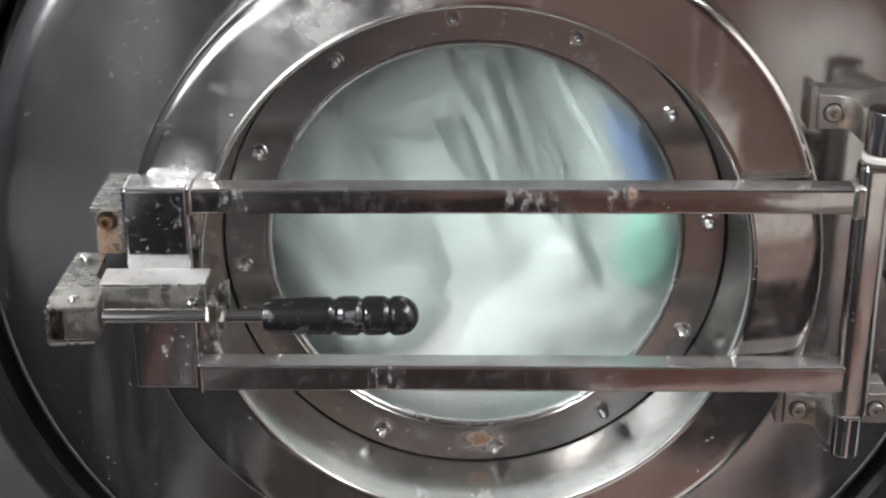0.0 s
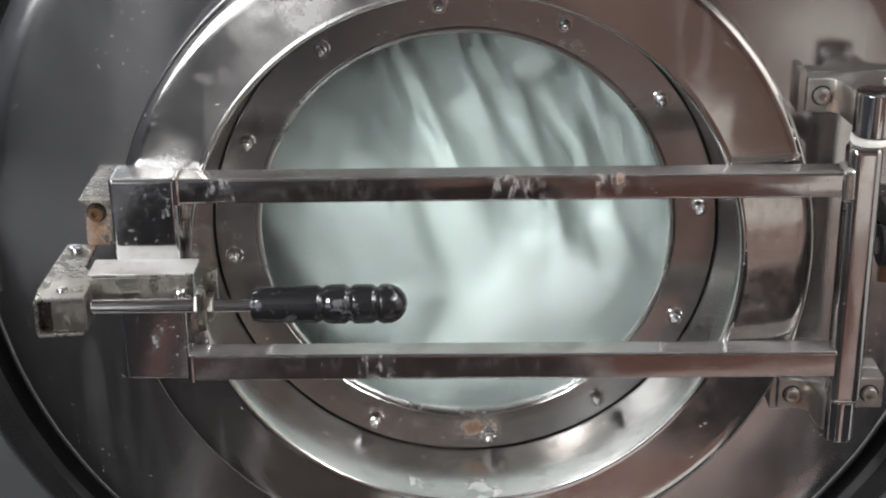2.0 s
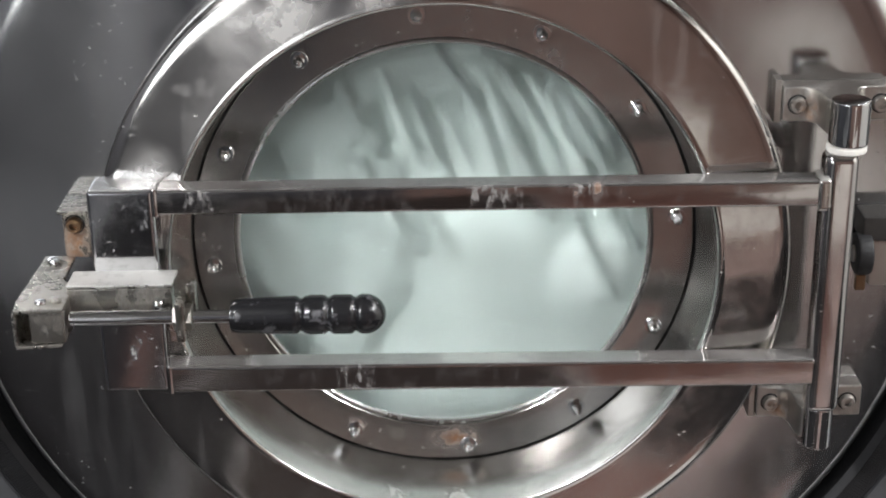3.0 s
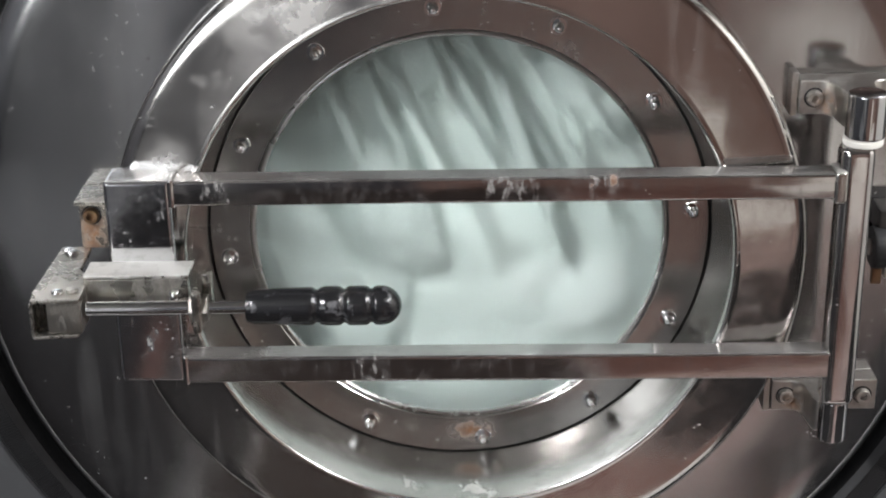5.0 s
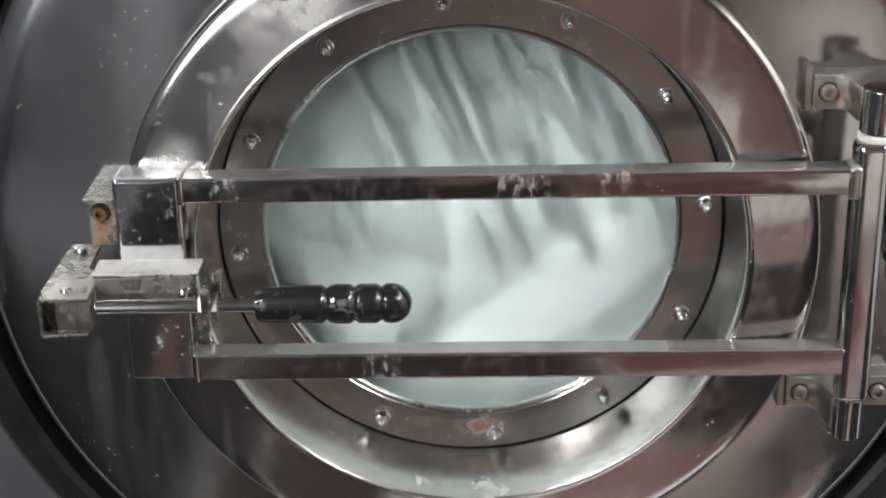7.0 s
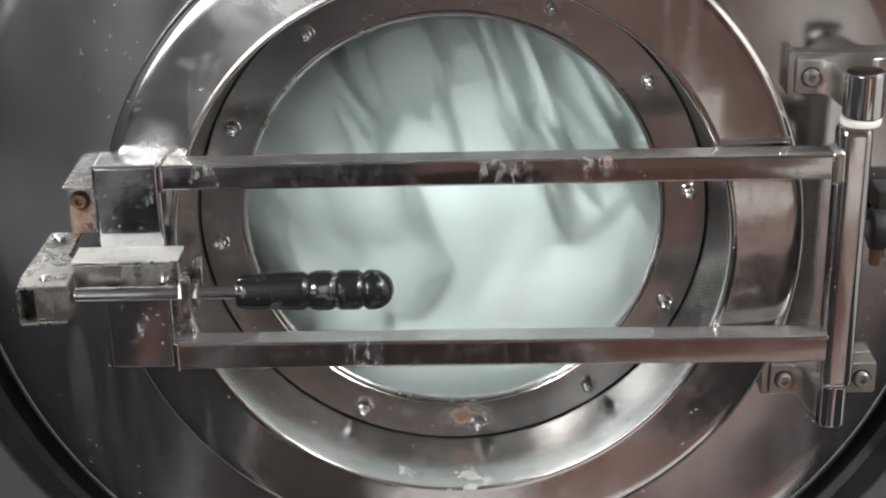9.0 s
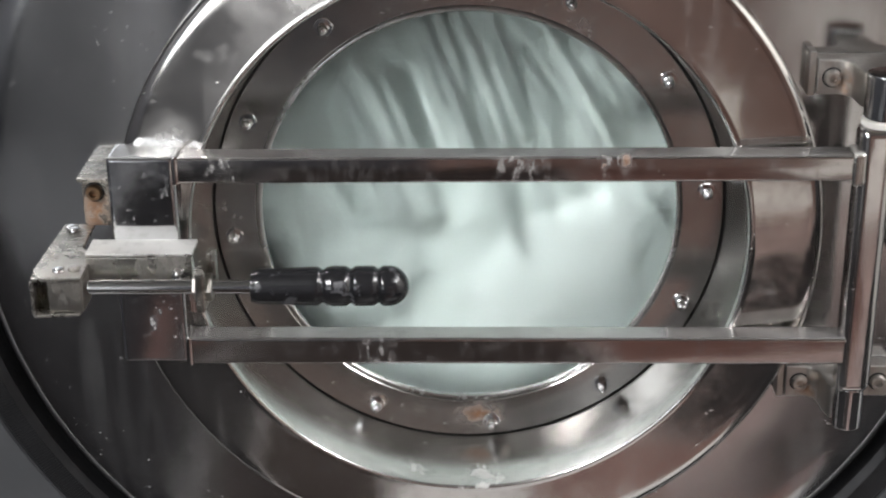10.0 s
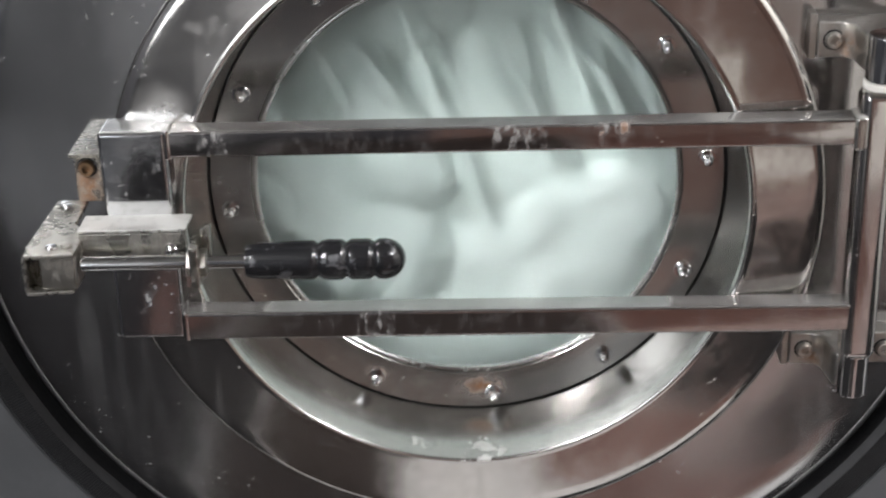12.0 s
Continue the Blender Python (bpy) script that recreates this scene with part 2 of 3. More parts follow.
M_SHADE_CLOTH = cloth("shaded_grey_cloth", (0.45, 0.525, 0.50), (0.37, 0.435, 0.415))
M_BLUE = cloth("blue_wet_cloth", (0.12, 0.22, 0.42), (0.08, 0.15, 0.30))
M_GREEN = cloth("green_wet_cloth", (0.30, 0.58, 0.47), (0.22, 0.46, 0.37))

M_GLASS, nt, p = mat("misted_glass")
p.inputs["Base Color"].default_value = (0.985, 1.0, 0.995, 1)
p.inputs["Transmission Weight"].default_value = 1.0
p.inputs["IOR"].default_value = 1.45
pos = nt.nodes.new("ShaderNodeNewGeometry").outputs["Position"]
nt.links.new(ramp(nt, noise_at(nt, pos, 8, detail=3), 0.3, 0.7, 0.285, 0.33), p.inputs["Roughness"])

M_TUBE, nt, p = mat("lit_tube")
p.inputs["Emission Color"].default_value = (1, 0.98, 0.94, 1)
p.inputs["Emission Strength"].default_value = 3.0

# ---- mesh helpers ----


def thing(name, base, label, category, group="", kind=""):
    ob = new(name)
    ob.location = base
    ob.empty_display_size = 0.05
    return tagged(ob, label, category, group, kind)


def world_of(ob):
    v = Vector(ob.location)
    while ob.parent:
        ob = ob.parent
        v += Vector(ob.location)
    return v


def part(name, bm, material, parent=None, label="", smooth=True, at=None, flat=None):
    """A bmesh in world metres becomes one mesh object under its thing."""
    flat = len(bm.verts) < 400 if flat is None else flat
    origin = Vector(at) if at else (world_of(parent) if parent else Vector((0, 0, 0)))
    bmesh.ops.translate(bm, verts=bm.verts, vec=-origin)
    bmesh.ops.recalc_face_normals(bm, faces=bm.faces)
    me = bpy.data.meshes.new(name)
    bm.to_mesh(me)
    bm.free()
    if smooth:
        me.shade_smooth()
        me.set_sharp_from_angle(angle=radians(40))
    me.materials.append(material)
    ob = new(name, me)
    if flat:
        # large faces keep their own normal, the eased edges turn between them
        ob.modifiers.new("normals", "WEIGHTED_NORMAL").keep_sharp = True
    ob.parent = parent
    ob.location = origin - (world_of(parent) if parent else Vector((0, 0, 0)))
    return tagged(ob, label) if label else ob


def box(x0, x1, y0, y1, z0, z1, bevel=0.0, bm=None, segments=2):
    own = bmesh.new()
    bmesh.ops.create_cube(own, size=1.0)
    for v in own.verts:
        v.co = Vector(((x0 + x1) / 2 + v.co.x * (x1 - x0), (y0 + y1) / 2 + v.co.y * (y1 - y0), (z0 + z1) / 2 + v.co.z * (z1 - z0)))
    if bevel:
        bmesh.ops.bevel(own, geom=own.edges[:], offset=bevel, segments=segments, affect="EDGES", profile=0.5)
    return joined(bm, own)


def joined(bm, own):
    if bm is None:
        return own
    me = bpy.data.meshes.new("tmp")
    own.to_mesh(me)
    own.free()
    bm.from_mesh(me)
    bpy.data.meshes.remove(me)
    return bm


def lathe(profile, n=160, closed=True, axis="Y", centre=(0, 0, ZC), start=0.0, sweep=360.0, bm=None):
    """Turns a profile of (radius, height along the axis) about an axis through the centre."""
    bm = bm or bmesh.new()
    full = sweep >= 360
    rings = []
    steps = n if full else n + 1
    for i in range(steps):
        a = radians(start + sweep * i / n)
        ring = []
        for r, h in profile:
            u, v = r * math.cos(a), r * math.sin(a)
            co = {"Y": (u, h, v), "Z": (u, v, h), "X": (h, u, v)}[axis]
            ring.append(bm.verts.new(Vector(co) + Vector(centre)))
        rings.append(ring)
    k = len(profile)
    for i in range(n):
        a, b = rings[i], rings[(i + 1) % steps]
        for j in range(k if closed else k - 1):
            bm.faces.new((a[j], a[(j + 1) % k], b[(j + 1) % k], b[j]))
    bmesh.ops.remove_doubles(bm, verts=bm.verts, dist=1e-6)
    return bm


def rod(x, y, z, r, h0, h1, axis="Z", n=32, bevel=0.0015, bm=None):
    """A round bar with eased ends along an axis, through (x, y, z), from h0 to h1."""
    pr = [(0, h0), (r - bevel, h0), (r - bevel * 0.3, h0 + bevel * 0.3), (r, h0 + bevel), (r, h1 - bevel), (r - bevel * 0.3, h1 - bevel * 0.3), (r - bevel, h1), (0, h1)]
    c = {"X": (0, y, z), "Y": (x, 0, z), "Z": (x, y, 0)}[axis]
    return joined(bm, lathe(pr, n, False, axis, c))


def slab(outline, z0, z1, bevel=0.0, bm=None):
    """An outline in x, y raised from z0 to z1."""
    own = bmesh.new()
    f = own.faces.new([own.verts.new((x, y, z0)) for x, y in outline])
    up = bmesh.ops.extrude_face_region(own, geom=[f])
    bmesh.ops.translate(own, verts=[v for v in up["geom"] if isinstance(v, bmesh.types.BMVert)], vec=(0, 0, z1 - z0))
    if bevel:
        bmesh.ops.bevel(own, geom=own.edges[:], offset=bevel, segments=2, affect="EDGES", profile=0.5)
    return joined(bm, own)


# ---- the room ----
def structure(name, bm, material, label, at=None):
    return tagged(part(name, bm, material, None, "", False, at=at), label, "", "", "structure")


RX0, RX1, RY0, RY1 = -2.4, 2.6, -3.6, 1.6
structure("floor", box(RX0 - .1, RX1 + .1, RY0 - .1, RY1 + .1, -0.1, 0, 0), M_FLOOR, "grey concrete laundry floor")
structure("ceiling", box(RX0 - .1, RX1 + .1, RY0 - .1, RY1 + .1, CEIL, CEIL + 0.1, 0), M_CEIL, "greyish white painted ceiling over the machine")
# unseen floor patches, added and shaped only for the steel's reflections
structure("reflect_floor_brown", box(-0.60, 0.28, -3.58, -1.62, 0, 0.008), M_BROWNPATCH, "unseen brown-grey floor patch for the bars to reflect")
structure("reflect_floor_pink", slab([(0.32, -1.62), (0.45, -1.37), (0.62, -1.55), (0.73, -1.68), (0.82, -1.83), (0.94, -2.07), (1.13, -2.47), (RX1 - 0.02, -2.64), (RX1 - 0.02, -3.13), (1.02, -3.13), (1.02, -2.50), (0.90, -2.20), (0.30, -2.03)], 0, 0.008),
          M_PINKPATCH, "unseen pinkish grey floor patch for the panel to reflect")
structure("reflect_floor_pale", box(1.02, RX1 - 0.02, -3.58, -3.15, 0, 0.008), M_WALLP, "unseen pale floor patch for the panel to reflect")
structure("reflect_floor_red", slab([(0.30, -2.05), (0.88, -2.22), (1.00, -2.46), (1.00, -3.58), (0.30, -3.58)], 0, 0.008), M_REDFRONT, "unseen dark red floor patch for the steel to reflect")
structure("reflect_floor_front", slab([(0.16, -1.00), (0.60, -0.90), (0.86, -0.80), (0.86, -1.14), (0.60, -1.25), (0.44, -1.31), (0.30, -1.60), (0.16, -1.60)], 0, 0.008), M_REDFRONT, "unseen dark red patch before the machine for reflections")
structure("reflect_floor_right", slab([(0.46, -1.34), (0.63, -1.52), (0.74, -1.66), (0.83, -1.81), (0.95, -2.05), (1.15, -2.45), (RX1 - 0.02, -2.60), (RX1 - 0.02, -0.05), (0.88, -0.05), (0.88, -1.16), (0.62, -1.27)], 0, 0.008), M_DARKPATCH, "unseen dark floor patch shaped to the panel's reflection")
structure("reflect_floor_dark", box(RX0 + 0.02, -0.62, -2.60, -0.05, 0, 0.008), M_DARKPATCH, "unseen dark floor patch for the steel to reflect")
structure("reflect_floor_dark_rear", box(-1.10, -0.62, -3.58, -2.62, 0, 0.008), M_DARKPATCH, "unseen dark patch near the rear wall for reflections")
structure("reflect_floor_grey", box(RX0 + 0.02, -1.12, -3.58, -2.62, 0, 0.008), M_GREYW, "unseen grey patch near the rear wall for reflections")
structure("reflect_floor_edge", box(-0.16, 0.86, -0.50, -0.05, 0, 0.008), M_DARKPATCH, "unseen dark patch along the machine foot for reflections")
structure("reflect_floor_narrow", box(-0.60, -0.18, -1.60, -0.2, 0, 0.008), M_BROWNPATCH, "unseen narrow brown patch for the ring to reflect")
structure("reflect_floor_middle", box(-0.16, 0.14, -1.60, -1.15, 0, 0.008), M_REDFRONT, "unseen small dark red patch for the ring to reflect")
structure("reflect_floor_strip", box(-0.775, -0.69, -2.60, -2.10, 0.009, 0.014), M_REDFRONT, "unseen narrow red strip for the column to reflect")
# unseen south wall, cut into coloured sections only for the steel to mirror
structure("wall_south", box(1.12, 1.50, RY0 - 0.1, RY0, 0, 0.62), M_WALLP, "unseen beige grey wall patch for the panel to reflect")
structure("wall_south_upper", box(1.12, 1.50, RY0 - 0.1, RY0, 0.62, CEIL), M_REDW, "unseen red-brown wall above the beige patch, for reflections")
structure("wall_south_end", box(1.50, RX1 + .1, RY0 - 0.1, RY0, 0, CEIL), M_REDW, "unseen red-brown wall end for the ring to reflect")
structure("wall_south_red", box(-0.16, 1.12, RY0 - 0.1, RY0, 0, CEIL), M_REDW, "unseen red-brown wall for the steel to reflect")
# dark wall round the window opening
wx0, wx1, wz0, wz1 = -2.2, -1.22, 1.3, 2.4
south = box(RX0 - .1, wx0, RY0 - 0.1, RY0, 0, CEIL)
structure("wall_south_reflect_strip", box(wx1, -0.98, RY0 - 0.1, RY0, 0, CEIL), M_PALESTRIP, "unseen pale grey wall strip for the panel to reflect")
structure("wall_south_black", box(-0.98, -0.16, RY0 - 0.1, RY0, 0, CEIL), M_DARKW, "unseen dark wall section for the steel to reflect")
box(wx0, wx1, RY0 - 0.1, RY0, 0, wz0, bm=south)
box(wx0, wx1, RY0 - 0.1, RY0, wz1, CEIL, bm=south)
structure("wall_south_dark", south, M_GREYW, "grey painted wall with a window opening")
structure("wall_north", box(RX0 - .1, RX1 + .1, RY1, RY1 + 0.1, 0, CEIL), M_WALLP, "grey plaster wall behind the machine")
# unseen east wall, split in two tones for the ring and post reflections
structure("wall_east", box(RX1, RX1 + 0.1, RY0, -2.0, 0, CEIL), M_REDW, "unseen red-brown east wall section for the ring to reflect")
structure("wall_east_pale", box(RX1, RX1 + 0.1, -2.0, RY1, 0, CEIL), M_PALEW, "unseen pale east wall section for the post to reflect")
# opening added in the unseen west wall to hold the fill lamp
west = box(RX0 - 0.1, RX0, RY0, -3.45, 0, CEIL)
box(RX0 - 0.1, RX0, -2.45, RY1, 0, CEIL, bm=west)
box(RX0 - 0.1, RX0, -3.45, -2.45, 0, 1.4, bm=west)
box(RX0 - 0.1, RX0, -3.45, -2.45, 2.5, CEIL, bm=west)
structure("wall_west", west, M_DARKW, "dark painted wall with an opening added for the fill lamp")
for lx, ly, watts in LAMPS:
    lamp = thing("ceiling_light", (lx, ly, CEIL), "white fluorescent strip light on the ceiling", "lamp", "ceiling lights")
    part("housing", box(lx - 0.1, lx + 0.1, ly - 0.65, ly + 0.65, CEIL - 0.06, CEIL, 0.008), M_CEIL, lamp)
    for dx in (-0.04, 0.04):
        part("tube", rod(lx + dx, 0, CEIL - 0.066, 0.0085, ly - 0.6, ly + 0.6, "Y", 16), M_TUBE, lamp, "glowing fluorescent tube")

# ---- the washing machine ----
machine = thing("washing_machine", (0, 0.35, 0), "industrial stainless steel washing machine with a round front", "washing machine")


def cabinet_front():
    """A flat front with a round opening for the tub."""
    bm = bmesh.new()
    n, r, y0, y1 = 128, 0.529, 0.010, 0.04
    x0, x1, z0, z1 = -0.85, 0.85, 0.05, 2.1
    inner, outer = [], []
    for i in range(n):
        a = 2 * math.pi * i / n
        c, s = math.cos(a), math.sin(a)
        inner.append((r * c, ZC + r * s))
        k = min((x1 / abs(c)) if abs(c) > 1e-6 else 9e9, ((z1 - ZC) / s if s > 0 else (z0 - ZC) / s) if abs(s) > 1e-6 else 9e9)
        outer.append((k * c, ZC + k * s))
    rows = [[bm.verts.new((x, y, z)) for x, z in ps] for y, ps in ((y1, inner), (y0 + 0.004, inner), (y0, [(q[0] * 1.006, ZC + (q[1] - ZC) * 1.006) for q in inner]), (y0, outer), (y1, outer))]
    for a, b in zip(rows, rows[1:] + rows[:1]):
        for i in range(n):
            j = (i + 1) % n
            bm.faces.new((a[i], a[j], b[j], b[i]))
    return bm


part("cabinet_front", cabinet_front(), M_CAB, machine, "dark grey painted cabinet front")
shell = box(-0.85, -0.83, 0.05, 1.2, 0.05, 2.1, 0.004)
box(0.83, 0.85, 0.05, 1.2, 0.05, 2.1, 0.004, bm=shell)
box(-0.85, 0.85, 0.05, 1.2, 2.08, 2.1, 0.004, bm=shell)
box(-0.85, 0.85, 1.18, 1.2, 0.05, 2.1, 0.004, bm=shell)
box(-0.8, 0.8, 0.1, 1.15, 0.0, 0.07, 0.004, bm=shell)
part("cabinet_shell", shell, M_CAB, machine)

# rubber bellows between tub and cabinet, with its fine ribs
seal = part("rubber_seal", lathe([(0.527, 0.045), (0.530, 0.012), (0.523, 0.004), (0.502, 0.004), (0.495, 0.010), (0.4915, 0.06), (0.490, 0.075), (0.488, 0.08), (0.488, 0.095), (0.535, 0.095)], 192),
            M_RUBBER, machine, "ribbed black rubber bellows")
ribs = bmesh.new()
for i in range(1100):
    a = 2 * math.pi * i / 1100
    own = bmesh.new()
    bmesh.ops.create_cube(own, size=1.0)
    bmesh.ops.transform(own, verts=own.verts, matrix=Matrix.Translation((0, 0, ZC)) @ Matrix.Rotation(-a, 4, "Y") @ Matrix.Translation((0.5125, 0.0042, 0)) @ Matrix.Diagonal((0.020, 0.0030, 0.0016, 1)))
    joined(ribs, own)
tagged(part("ribs", ribs, M_RUBBER, seal, "", False), kind="stuff")

# the round front of the tub, turned back at its rim
tub = part("tub_front", lathe([(0.285, 0.0), (0.285, -0.015), (0.428, -0.015), (0.445, -0.0140), (0.459, -0.0110), (0.470, -0.0055), (0.478, 0.004), (0.4835, 0.020), (0.4855, 0.045), (0.486, 0.12), (0.474, 0.12), (0.472, 0.03), (0.455, 0.0)], 192),
           M_PANEL, machine, "brushed stainless steel tub front, scratched and specked with lime")
part("door_collar", lathe([(0.2425, 0.03), (0.30, 0.03), (0.30, -0.02), (0.286, -0.02), (0.286, 0.018), (0.2425, 0.018)], 128), M_DRUM, machine)
# the drum: perforated steel wall, back plate and three lifters
drum = part("drum", lathe([(0.36, 0.06), (0.36, 0.62), (0.0, 0.62), (0.0, 0.63), (0.37, 0.63), (0.37, 0.055), (0.245, 0.03), (0.245, 0.04)], 96, True), M_DRUM, machine, "dark perforated steel drum")
for k in range(3):
    lift = box(-0.03, 0.03, 0.1, 0.6, ZC + 0.29, ZC + 0.358, 0.015)
    bmesh.ops.rotate(lift, verts=lift.verts, cent=(0, 0, ZC), matrix=Matrix.Rotation(radians(120 * k + 20), 3, "Y"))
    part("lifter", lift, M_DRUM, machine)

# ---- the door ----
door = thing("porthole_door", (0, -0.02, ZC - 0.32), "round polished steel porthole door, closed, with two cross bars", "door")
funnel_profile = [(0.2412, 0.006), (0.2448, -0.020), (0.2485, -0.050), (0.2514, -0.0745), (0.2522, -0.0795), (0.2527, -0.0806), (0.2535, -0.0813), (0.2548, -0.0816), (0.2548, -0.076), (0.2480, 0.006)]
ring_profile = [(0.2549, -0.0816), (0.2558, -0.0815), (0.2568, -0.0812), (0.2580, -0.0808), (0.2592, -0.0807), (0.290, -0.0775), (0.3030, -0.0761), (0.3095, -0.0754), (0.3125, -0.0747), (0.3155, -0.0737), (0.3180, -0.0725), (0.3200, -0.0709), (0.3212, -0.0687), (0.3219, -0.0650), (0.3220, -0.0575),
                (0.3220, -0.018), (0.3190, -0.018), (0.3180, -0.066), (0.2549, -0.076)]
part("door_funnel", lathe(funnel_profile, 224), M_FUNNEL, door, "satin steel funnel round the flange, streaked with lime")
part("door_ring", lathe(ring_profile, 224), M_RING, door, "polished steel door ring, hazy with dried soap")
part("flange", lathe([(0.2018, 0.006), (0.2018, -0.001), (0.2028, -0.002), (0.2398, -0.002), (0.2406, -0.0012), (0.2406, 0.012), (0.2340, 0.012), (0.2340, 0.006)], 192), M_FLANGE, door, "dull bolted steel flange, rust-stained at the bolts")
part("gasket", lathe([(0.2407, 0.02), (0.2407, -0.0002), (0.24085, -0.0008), (0.2410, -0.0002), (0.2410, 0.02)], 160), M_RUBBER, door, "thin black rubber gasket")
bead = [(0.1990 - 0.0028 * math.cos(radians(12 * i)), 0.0016 - 0.0040 * math.sin(radians(12 * i))) for i in range(16)]
part("glass_bead", lathe(bead + [(0.2018, 0.011), (0.1997, 0.011), (0.1997, 0.0030)], 192), M_BEAD, door, "bright steel bead round the glass")
glass = part("glass_pane", lathe([(0, 0.003), (0.1995, 0.003), (0.1995, 0.011), (0, 0.011)], 128, False), M_GLASS, door, "thick round glass, misted inside")
glass.visible_shadow = False


def bolt():
    """A washer, a six-sided nut and a rounded cap."""
    bm = lathe([(0, -0.0036), (0.0080, -0.0036), (0.0086, -0.0031), (0.0086, -0.0020), (0, -0.0020)], 24, False, "Y", (0, 0, 0))
    joined(bm, lathe([(0, -0.0098), (0.0050, -0.0098), (0.0060, -0.0090), (0.0060, -0.0036), (0, -0.0036)], 6, False, "Y", (0, 0, 0)))
    joined(bm, lathe([(0, -0.0172), (0.0018, -0.0168), (0.0034, -0.0156), (0.0043, -0.0138), (0.0046, -0.0110), (0.0046, -0.0098), (0, -0.0098)], 14, False, "Y", (0, 0, 0)))
    return bm


bolt_mesh = None
for k in range(12):
    a = radians(95.5 - 30 * k)
    x, z = 0.225 * math.cos(a), ZC + 0.225 * math.sin(a)
    if bolt_mesh is None:
        bm = bolt()
        bmesh.ops.translate(bm, verts=bm.verts, vec=(x, 0, z))
        ob = part("bolt", bm, M_CHROME, door, "small domed steel bolt", at=(x, 0, z))
        bolt_mesh = ob.data
    else:
        ob = new("bolt", bolt_mesh)
        ob.parent = door
        ob.location = Vector((x, 0, z)) - world_of(door)
        tagged(ob, "small domed steel bolt")
    ob.rotation_euler = (0, radians(37 * k), 0)

for sx in (-0.2130, -0.2095, -0.2060):
    part("stamp_mark", box(sx, sx + 0.0024, -0.0028, -0.0018, 1.1745, 1.1805), M_FLANGE, door)


def cross_bar(z0, z1, fall):
    """A square tube across the door, falling slightly towards the hinge."""
    bm = box(-0.256, 0.343, -0.107, -0.0805, z0, z1, 0.0030, segments=3)
    for v in bm.verts:
        v.co.z -= fall * (v.co.x + 0.256) / 0.6
    return bm


part("cross_bar", cross_bar(1.2718, 1.2957, 0.001), M_BAR, door, "polished square steel tube, stained along its front")
part("cross_bar", cross_bar(1.0950, 1.1215, 0.003), M_BAR, door, "polished square steel tube")
part("latch_column", box(-0.316, -0.2565, -0.1075, -0.066, 1.0975, 1.2965, 0.0042, segments=3), M_COLUMN, door, "wide polished steel upright, mirror-like front")
welds = box(-0.2585, -0.2525, -0.1085, -0.08, 1.270, 1.2975, 0.0025)
part("weld", welds, M_BAR, door)
part("weld", box(-0.2585, -0.2525, -0.1085, -0.08, 1.0935, 1.123, 0.0025), M_BAR, door)
part("weld", box(0.332, 0.3445, -0.1095, -0.08, 1.266, 1.297, 0.004, segments=3), M_CATCH, door)
part("hinge_post", box(0.3375, 0.3680, -0.1075, -0.0785, 1.060, 1.3190, 0.0095, segments=6), M_POST, door, "upright polished steel hinge post")
part("pivot_pin", rod(0.352, -0.093, 0, 0.0135, 1.022, 1.064), M_CHROME, door, "chrome pivot pin below the post")
part("bushing", rod(0.3575, -0.093, 0, 0.0178, 1.3180, 1.3245), M_WHITE, door, "white plastic bushing")
# the catch that the latch arm grips
catch = part("catch_plate", box(-0.334, -0.240, -0.140, -0.1065, 1.2165, 1.2200, 0.0012), M_CATCH, door, "worn bent steel catch plate, white with lime")
part("catch_lip", box(-0.334, -0.241, -0.140, -0.1365, 1.1945, 1.2163, 0.0012), M_LATCH, door)
part("rivet", lathe([(0, -0.1455), (0.004, -0.1445), (0.0065, -0.142), (0.007, -0.139), (0, -0.139)], 20, False, "Y", (-0.2535, 0, 1.2005)), M_CHROME, door)

# ---- the latch ----
latch = thing("door_latch", (-0.345, -0.06, 1.2), "worn steel door latch with a black grip, rust-streaked", "latch")
br = box(-0.353, -0.3215, -0.055, -0.0152, 1.211, 1.256, 0.003)
box(-0.355, -0.318, -0.062, -0.0152, 1.2565, 1.2605, 0.001, bm=br)
part("bracket", br, M_LATCH, latch, "steel bracket streaked with rust")


def socket_screw(name, x, y, z, parent, r=0.0075, material=None):
    bm = lathe([(0, y - 0.0015), (r * 0.5, y - 0.0015), (r * 0.5, y - 0.006), (r * 0.85, y - 0.006), (r, y - 0.0045), (r, y), (0, y)], 24, False, "Y", (x, 0, z))
    ob = part(name, bm, material or M_BRACKET, parent, "rusted socket-head screw" if material else "socket-head screw")
    rim = lathe([(r * 1.05, y - 0.0005), (r * 1.25, y - 0.0005), (r * 1.25, y + 0.001), (r * 1.05, y + 0.001)], 24, True, "Y", (x, 0, z))
    part("countersink", rim, M_RUBBER, ob)
    return ob


socket_screw("screw", -0.341, -0.055, 1.245, latch, material=M_RUSTED)
arm_out = [(-0.3685, -0.048), (-0.341, -0.048), (-0.3395, -0.104), (-0.3275, -0.118), (-0.3275, -0.168), (-0.3705, -0.170), (-0.3725, -0.150)]
arm = slab(arm_out, 1.2085, 1.2125, 0.0012)
slab([(-0.371, -0.10), (-0.331, -0.118), (-0.332, -0.166), (-0.371, -0.170), (-0.373, -0.150)], 1.1745, 1.1775, 0.001, bm=arm)
slab([(-0.3685, -0.052), (-0.3665, -0.052), (-0.3690, -0.150), (-0.3690, -0.1695), (-0.3720, -0.1695), (-0.3722, -0.150)], 1.1770, 1.2088, 0.0006, bm=arm)
bmesh.ops.translate(arm, verts=arm.verts, vec=(-0.004, -0.002, -0.001))
part("arm", arm, M_LATCH, latch, "bent steel channel arm")
